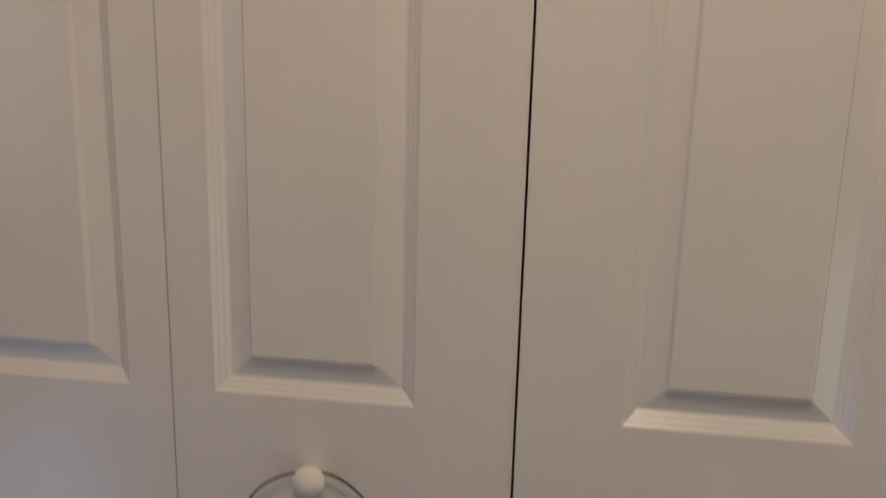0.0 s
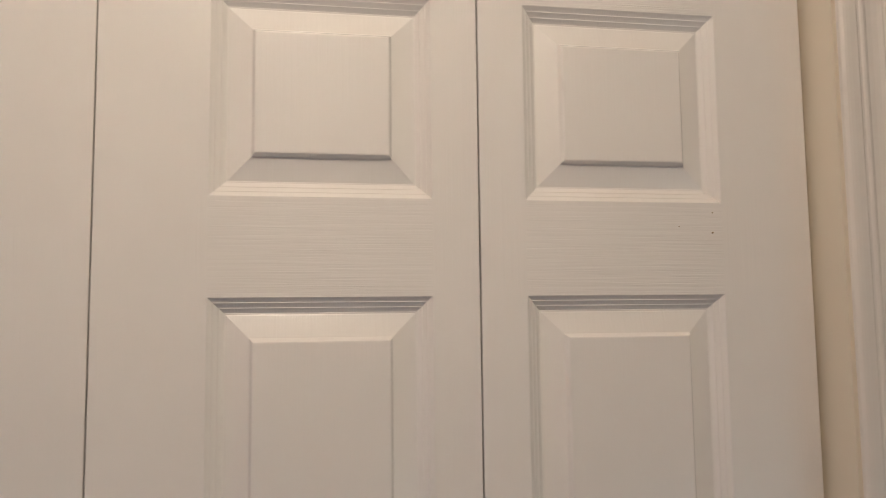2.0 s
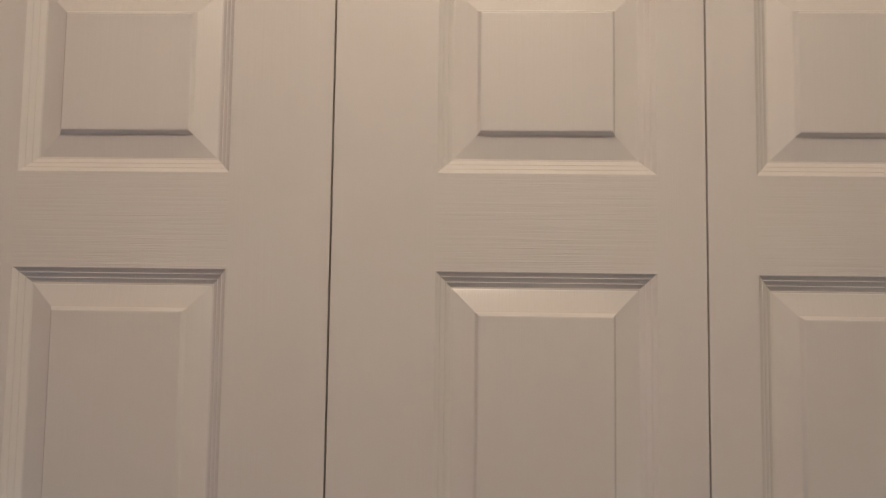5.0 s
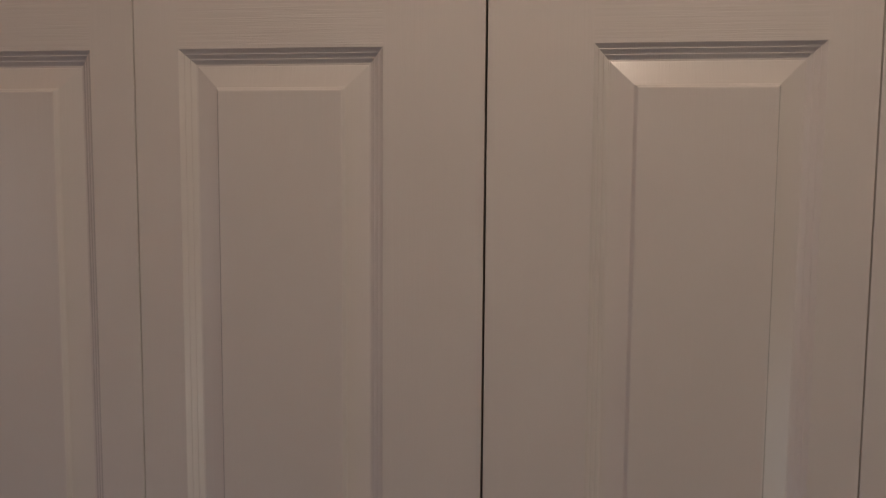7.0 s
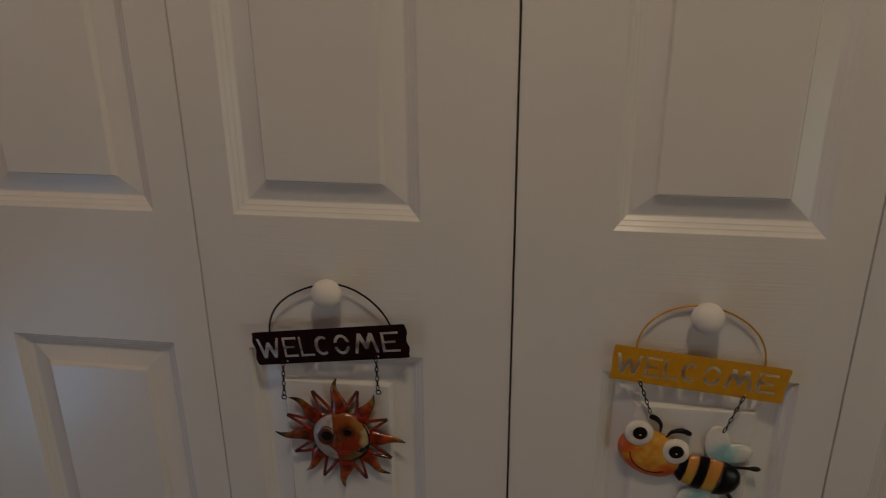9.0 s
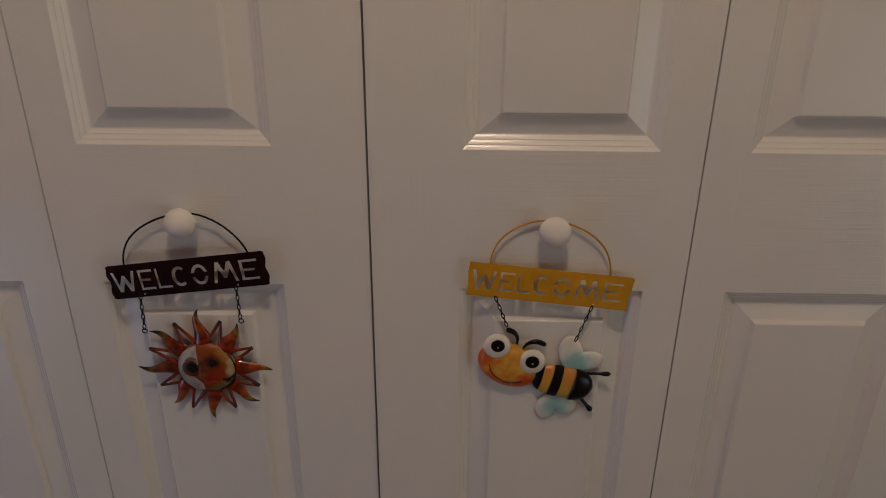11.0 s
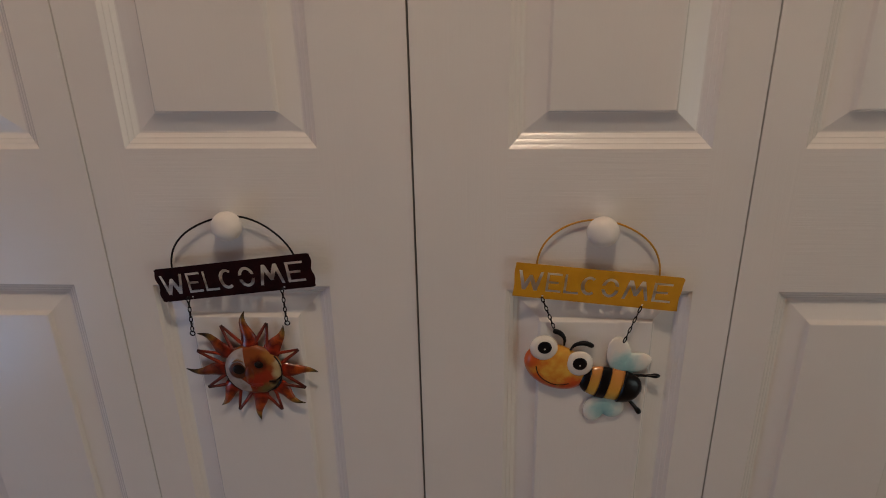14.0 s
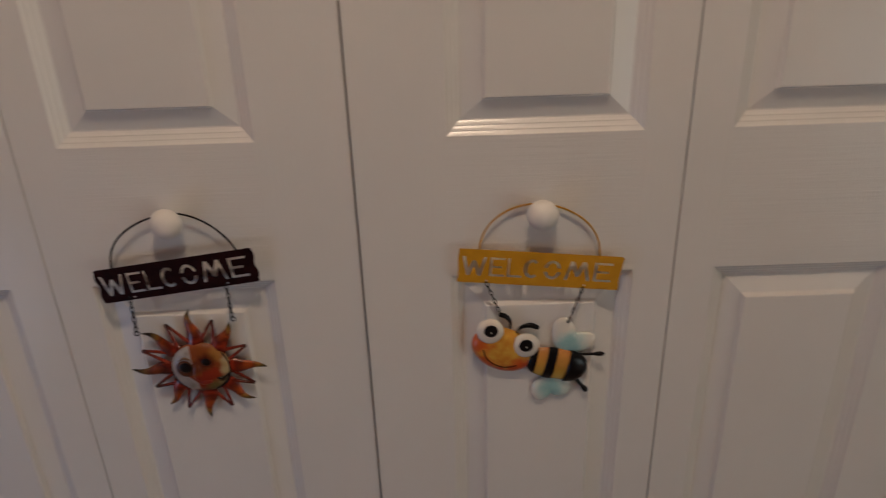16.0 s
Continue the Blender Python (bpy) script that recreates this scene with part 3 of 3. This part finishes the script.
def handle_wire(left, right, apex, radius, mat, parent, rise=0.92, fall=0.92):
    """The bent carrying wire from the plate's top corners over the knob's neck."""
    pts = []
    for i in range(33):
        t = i / 32
        a = math.pi * (1 - t)
        base = Vector(left).lerp(Vector(right), t)
        half = (right[0] - left[0]) / 2
        cx = (left[0] + right[0]) / 2
        x = cx + half * math.cos(a) * (1 + 0.03 * math.sin(2 * a) ** 2)
        foot = left[2] + (right[2] - left[2]) * (x - left[0]) / (right[0] - left[0])
        z = foot + (apex[2] - (left[2] + right[2]) / 2) * math.sin(a) ** (rise if t < 0.5 else fall)
        y = base.y + (apex[1] - base.y) * math.sin(a)
        pts.append((x, y, z))
    return part("handle_wire", tube(pts, radius, 8), mat, parent, smooth=True)


SIGN_Y = -0.011
FACE_A, FACE_B, FACE_H = 0.0372, 0.0365, 0.0075    # half width, half height and rise of the sun's face


def flame_ray(length, curl, wave):
    """A wavy ray along x, ridged along its middle, whose slim tip curls to one side and ends on the axis."""
    bm = bmesh.new()
    rows = []
    for i in range(21):
        t = i / 20
        x = 0.030 + (length - 0.030) * t
        mid = -curl * (1 - t ** 1.7) + 2.3 * wave * math.sin(2 * math.pi * t) * (0.5 + 0.5 * t)
        half = 0.0086 * (1 - t) ** 1.15 * (1 + 0.25 * math.sin(math.pi * min(1, 1.5 * t))) + 0.0023 * (1 - t ** 6) + 0.0004
        ridge = 0.0014 + 0.0036 * (1 - t) ** 0.8
        rows.append([bm.verts.new(p) for p in ((x, 0, mid - half), (x, -0.0008, mid - half), (x, -0.7 * ridge, mid - 0.62 * half), (x, -ridge, mid), (x, -0.7 * ridge, mid + 0.62 * half), (x, -0.0008, mid + half), (x, 0, mid + half))])
    for a, b in zip(rows, rows[1:]):
        for k in range(6):
            bm.faces.new((a[k], a[k + 1], b[k + 1], b[k]))
        bm.faces.new((a[6], a[0], b[0], b[6]))
    bm.faces.new(rows[0])
    bm.faces.new(rows[-1])
    return bm


def spike_ray():
    """A short ray bent from flat strip: two bars that meet in a point."""
    bm = bmesh.new()
    for s in (-1, 1):
        pts = [Vector((0.030, -0.001, s * 0.0092)), Vector((0.048, -0.001, s * 0.0052)), Vector((0.0685, -0.001, s * 0.0004))]
        tube(spline(pts, 4), lambda t: 0.0027 - 0.0009 * t, 6, into=bm)
    return bm


def sun_sign():
    sign = tagged(new("hanging_sign"), label="dark maroon metal welcome sign with a chained sun, on a knob", category="sign", group="welcome signs")
    sign.matrix_world = pose(-0.2164, SIGN_Y, 0.8452)
    tilt = pose(0, 0, 0, 0, -7.2)
    part("plate", cut_sheet("plate", welcome_loops(0.192, 0.0445, 0.128, 0.61, ragged_ends, (-0.0575, 0.0570)), 0.0005, DARK_ENAMEL, 0.0001), None, sign, "dark maroon plate with WELCOME cut through", at=tilt)
    handle_wire((-0.0740, 0, 0.0120), (0.0745, 0, 0.0300), (0, 0.005, 0.0778), 0.0012, DARK_WIRE, sign, 0.92, 1.85)
    for a, b in (((-0.0605, -0.001, -0.0262), (-0.0645, 0.003, -0.0768)), ((0.0560, -0.001, -0.0125), (0.0556, 0.003, -0.0602))):
        part("chain", chain_links(a, b, 7), CHAIN_METAL, sign, "fine blackened chain", smooth=True)
    for x, z in ((-0.0648, -0.0797), (0.0562, -0.0633)):
        part("ring", tube([(x + 0.0030 * math.cos(k * math.pi / 8), 0.003, z + 0.0030 * math.sin(k * math.pi / 8)) for k in range(16)], 0.0008, 6, closed=True), CHAIN_METAL, sign, smooth=True)
    sun = part("sun_face", dome(FACE_A, FACE_B, FACE_H), SUN_FACE, sign, "domed orange enamel sun with a cream half-moon side", smooth=True, at=pose(0.0062, 0.004, -0.1322, 0, -4))
    # tip angle, reach, curl and wave of each flame
    for a, reach, curl, wave in ((-2.7, 0.0815, -0.0026, -0.0009), (55.8, 0.0775, 0.0065, 0.0010), (92.0, 0.0836, -0.0026, -0.0018), (142.5, 0.0835, 0.0030, 0.0022),
                                 (181.0, 0.0880, -0.0030, -0.0018), (229.0, 0.0765, 0.0042, -0.0014), (269.9, 0.0800, -0.0022, 0.0012), (319.4, 0.0802, 0.0040, 0.0022)):
        part("flame", flame_ray(reach, curl, wave), FLAME, sun, smooth=True, at=pose(0, 0.0015, 0, 0, -a + 4))
    spike = mesh_of(spike_ray(), "spike", SPIKE, True)
    for a, k in ((26, 0.96), (71, 1.03), (119, 1.05), (160, 1.09), (205, 1.02), (247, 1.01), (295, 1.01), (336, 1.01)):
        part("spike", spike, None, sun, at=pose(0, 0.002, 0, 0, -a + 4) @ Matrix.Diagonal((k, 1, 1, 1)))

    def swell(x, z, lift=0.0):
        """The y of the face's surface over the point x, z, and a little out of it."""
        return -(0.0015 + FACE_H * max(0.0, 1 - (x / FACE_A) ** 2 - (z / FACE_B) ** 2) ** 0.5 + lift)

    def moon_patch(steps=44):
        """The moon's side: from the rim in to a line that drops from the crown, passes round the eye and ends in a hooked tail."""
        bm = bmesh.new()
        rows = []
        for i in range(steps + 1):
            z = 0.0345 - 0.0640 * i / steps
            rim = -FACE_A * 0.975 * (1 - (z / (FACE_B * 0.975)) ** 2) ** 0.5
            if z > 0.004:
                edge = -0.0075
            elif z > -0.0065:
                edge = -0.0075 - 0.0130 * min(1.0, (0.004 - z) / 0.003)
            else:
                edge = -0.0205 + 0.0140 * min(1.0, (-0.0065 - z) / 0.013) ** 0.7
            edge = max(edge, rim + 0.0006)
            row = []
            for s in (0, 0.08, 0.3, 0.6, 0.9, 1):
                x = rim + (edge - rim) * s
                row.append(bm.verts.new((x, swell(x, z, 0.0003 + 0.0006 * math.sin(math.pi * s)), z)))
            rows.append(row)
        for p, q in zip(rows, rows[1:]):
            for k in range(5):
                bm.faces.new((p[k], p[k + 1], q[k + 1], q[k]))
        return bm
    part("moon_crescent", moon_patch(), MOON_WHITE, sun, "grey-cream enamel crescent moon", smooth=True)
    part("eye_socket", dome(0.0118, 0.0122, 0.0014, 0.0001), SOCKET, sun, smooth=True, at=pose(-0.0172, swell(-0.0185, 0.004, 0.0003), 0.0040))
    for cx, cz, r, lift in ((-0.0160, 0.0066, 0.0078, 0.0016), (0.0102, 0.0112, 0.0056, -0.0002)):
        part("eye", dome(r, r * 0.92, 0.0010, 0.0006), EYE_DARK, sun, smooth=True, at=pose(cx, swell(cx, cz, lift), cz))
    part("nose", dome(0.0062, 0.0140, 0.0026, 0.0002), SUN_FACE, sun, smooth=True, at=pose(-0.0040, swell(-0.004, -0.002, -0.0012), -0.0030, 0, 6))
    part("lip", dome(0.0085, 0.0040, 0.0010, 0.0001), LIP, sun, smooth=True, at=pose(0.0030, swell(0.003, -0.019, -0.0004), -0.0190, 0, -4))
    for pts, r in ((((0.0190, -0.0145), (0.0270, -0.0150), (0.0345, -0.0100)), 0.0013), (((0.0205, -0.0295), (0.0270, -0.0255), (0.0325, -0.0170)), 0.0014)):
        part("mouth_line", tube(spline([(x, swell(x, z, 0.0007), z) for x, z in pts]), r, 6), EYE_DARK, sun, smooth=True)
    part("brow", tube(spline([(x, swell(x, z, 0.0010), z) for x, z in ((-0.0245, 0.0150), (-0.0160, 0.0192), (-0.0085, 0.0165))]), lambda t: 0.0006 + 0.0009 * math.sin(math.pi * t), 6), BROW_GOLD, sun, "gold brow", smooth=True)
    for a0, a1 in ((34, -70), (168, 236)):
        part("outline", tube([(x, swell(x, z, 0.0002), z) for x, z in ARC(0, 0, FACE_A * 0.975, FACE_B * 0.975, a0, a1, 16)], 0.0009, 6), EYE_DARK, sun, smooth=True)
    return sign


def wing_sheet(lobes, height=0.0045, rim=0.0012, rings=8, steps=72):
    """A pressed wing: rounded lobes (middle x, z, half sizes, tilt) about the origin run together into one swelling."""
    def inside(x, z):
        near = []
        for cx, cz, a, b, turn in lobes:
            c, s = math.cos(radians(turn)), math.sin(radians(turn))
            u, v = (c * (x - cx) + s * (z - cz)) / a, (-s * (x - cx) + c * (z - cz)) / b
            near.append(1 - u * u - v * v)
        return math.log(sum(math.exp(12 * max(f, -3.0)) for f in near)) / 12
    bm = bmesh.new()
    loops, low = [[] for k in range(rings)], []
    for i in range(steps):
        a = 2 * math.pi * i / steps
        c, s = math.cos(a), math.sin(a)
        r = 0.045
        while inside(r * c, r * s) < 0.02 and r > 0.004:
            r -= 0.0002
        low.append(bm.verts.new((r * c, 0, r * s)))
        for k in range(rings):
            q = r * (1 - (k / rings) ** 1.4)
            f = max(0.0, min(1.0, inside(q * c, q * s)))
            loops[k].append(bm.verts.new((q * c, -rim - (height * f ** 0.5 if k else 0.0), q * s)))
    top, base = bm.verts.new((0, -rim - height * min(1.0, inside(0, 0)) ** 0.5, 0)), bm.verts.new((0, 0, 0))
    for i in range(steps):
        j = (i + 1) % steps
        bm.faces.new((low[i], low[j], loops[0][j], loops[0][i]))
        bm.faces.new((low[j], low[i], base))
        for p, q in zip(loops, loops[1:]):
            bm.faces.new((p[i], p[j], q[j], q[i]))
        bm.faces.new((loops[-1][i], loops[-1][j], top))
    return bm


def bee_sign():
    sign = tagged(new("hanging_sign"), label="mustard yellow metal welcome sign with a chained bee, on a knob", category="sign", group="welcome signs")
    sign.matrix_world = pose(0.2126, SIGN_Y, 0.8374)
    tilt = pose(0, 0, 0, 0, 5.6)
    part("plate", cut_sheet("plate", welcome_loops(0.1945, 0.0440, 0.125, 0.58, square_ends, (-0.0620, 0.0555)), 0.0005, YELLOW_ENAMEL, 0.0001), None, sign, "mustard yellow plate with WELCOME cut through", at=tilt)
    handle_wire((-0.0712, 0, 0.0290), (0.0700, 0, 0.0150), (0, 0.005, 0.0825), 0.0012, YELLOW_WIRE, sign, 1.2, 0.94)
    for a, b in (((-0.0640, -0.001, -0.0145), (-0.0478, 0.003, -0.0578)), ((0.0522, -0.001, -0.0262), (0.0370, 0.003, -0.0772))):
        part("chain", chain_links(a, b, 7), CHAIN_METAL, sign, "fine blackened chain", smooth=True)
    ox, oz, back = 0.2126 - 0.0027, 0.8374 + 0.0100, 0.007

    def wide(x):
        return 0.2117 + (x - 0.2117) * 1.03

    def at(x, z, y=0.0, turn=0.0):
        return pose(wide(x) - ox, y + back, z - oz, 0, -turn)
    part("head", dome(0.0416, 0.0302, 0.0085), CHEEK, sign, "orange enamel head with a thin black smile", smooth=True, at=at(0.168, 0.733, -0.002, -30))
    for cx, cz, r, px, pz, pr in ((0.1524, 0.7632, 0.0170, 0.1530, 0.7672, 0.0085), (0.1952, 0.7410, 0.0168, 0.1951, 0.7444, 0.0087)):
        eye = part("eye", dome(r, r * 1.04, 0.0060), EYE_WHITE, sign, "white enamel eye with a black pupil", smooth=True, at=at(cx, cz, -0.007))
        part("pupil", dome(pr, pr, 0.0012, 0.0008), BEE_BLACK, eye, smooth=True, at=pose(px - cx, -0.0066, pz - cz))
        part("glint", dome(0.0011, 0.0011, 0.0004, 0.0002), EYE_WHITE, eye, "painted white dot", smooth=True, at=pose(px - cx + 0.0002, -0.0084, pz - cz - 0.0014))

    def head_y(x, z):
        u, v = x - 0.168, z - 0.733
        c, s = math.cos(radians(-30)), math.sin(radians(-30))
        a, b = (c * u + s * v) / 0.040, (-s * u + c * v) / 0.029
        return -0.002 - 0.0015 - 0.0085 * max(0.0, 1 - a * a - b * b) ** 0.5 - 0.0002
    smile = [(0.1440, -0.0085, 0.7379), (0.1465, -0.0098, 0.7270), (0.1535, -0.0106, 0.7180), (0.1645, -0.0108, 0.7115), (0.1745, -0.0104, 0.7105), (0.1841, -0.0090, 0.7125)]
    part("smile", tube([(wide(q.x) - ox, head_y(q.x, q.z) + back, q.z - oz) for q in spline(smile)], 0.0007, 6), BEE_BLACK, sign, smooth=True)
    for pts in (((0.1765, 0.7650), (0.1762, 0.7752), (0.1705, 0.7828), (0.1628, 0.7858)), ((0.1838, 0.7584), (0.1895, 0.7660), (0.2005, 0.7685), (0.2110, 0.7643))):
        part("antenna", tube(spline([(wide(x) - ox, -0.005 + back, z - oz) for x, z in pts]), lambda t: 0.0011 + 0.0022 * min(1.0, 1.6 * t) - 0.0014 * max(0.0, (t - 0.9) / 0.1) ** 2, 8), BEE_BLACK, sign, smooth=True)
    # body: an egg cut into bands across its length
    body_at, half, thick = at(0.2343, 0.7088, -0.002, -13), 0.0395, 0.0226
    cuts = (-1.0, -0.71, -0.39, -0.10, 0.33, 1.0)
    for i, (a, b) in enumerate(zip(cuts, cuts[1:])):
        bm = bmesh.new()
        swell = (0.0006, 0.0, 0.0006, 0.0, 0.0013)[i]
        rows = []
        for k in range(9):
            u = a + (b - a) * k / 8
            r = max(0.02, (1 - abs(u) ** 3.2)) ** 0.5
            rows.append([bm.verts.new((half * u, -(0.0095 + swell) * r * math.sin(math.pi * j / 14) - 0.0008 - swell, (thick + swell) * r * math.cos(math.pi * j / 14))) for j in range(15)])
        for p, q in zip(rows, rows[1:]):
            for j in range(14):
                bm.faces.new((p[j], p[j + 1], q[j + 1], q[j]))
            bm.faces.new((p[14], p[0], q[0], q[14]))
        bm.faces.new(rows[0])
        bm.faces.new(rows[-1])
        part("stripe", bm, BEE_BLACK if i % 2 == 0 else BEE_ORANGE, sign, "black stripe" if i % 2 == 0 else "amber stripe", smooth=True, at=body_at)
    for hub_x, hub_z, lobes in ((0.2500, 0.7360, ((0.2420, 0.7490, 0.0152, 0.0265, 6), (0.2612, 0.7382, 0.0224, 0.0138, 15), (0.2500, 0.7355, 0.0185, 0.0115, 0))),
                                (0.2290, 0.6700, ((0.2170, 0.6680, 0.0136, 0.0192, -14), (0.2405, 0.6698, 0.0150, 0.0142, 10), (0.2285, 0.6760, 0.0185, 0.0130, 0)))):
        bm = wing_sheet([(cx - hub_x, cz - hub_z, a, b, turn) for cx, cz, a, b, turn in lobes])
        part("wing", bm, WING, sign, "white and turquoise enamel wing", smooth=True, at=at(hub_x, hub_z, 0.001))
    for a, b, r in (((0.2600, 0.7215), (0.2928, 0.7212), 0.0018), ((0.2585, 0.6850), (0.2738, 0.6640), 0.0024)):
        pts = [(wide(a[0] + (b[0] - a[0]) * k / 14) - ox, -0.003 + back, a[1] + (b[1] - a[1]) * k / 14 - oz) for k in range(15)]
        part("leg", tube(pts, lambda t: r if t < 0.62 else (r + 0.0013 * math.sin(math.pi * min(1, (t - 0.62) / 0.40))) * (1 - max(0.0, (t - 0.92) / 0.08) ** 2 * 0.5), 10), BEE_BLACK, sign, smooth=True)
    return sign


sun_sign()
bee_sign()
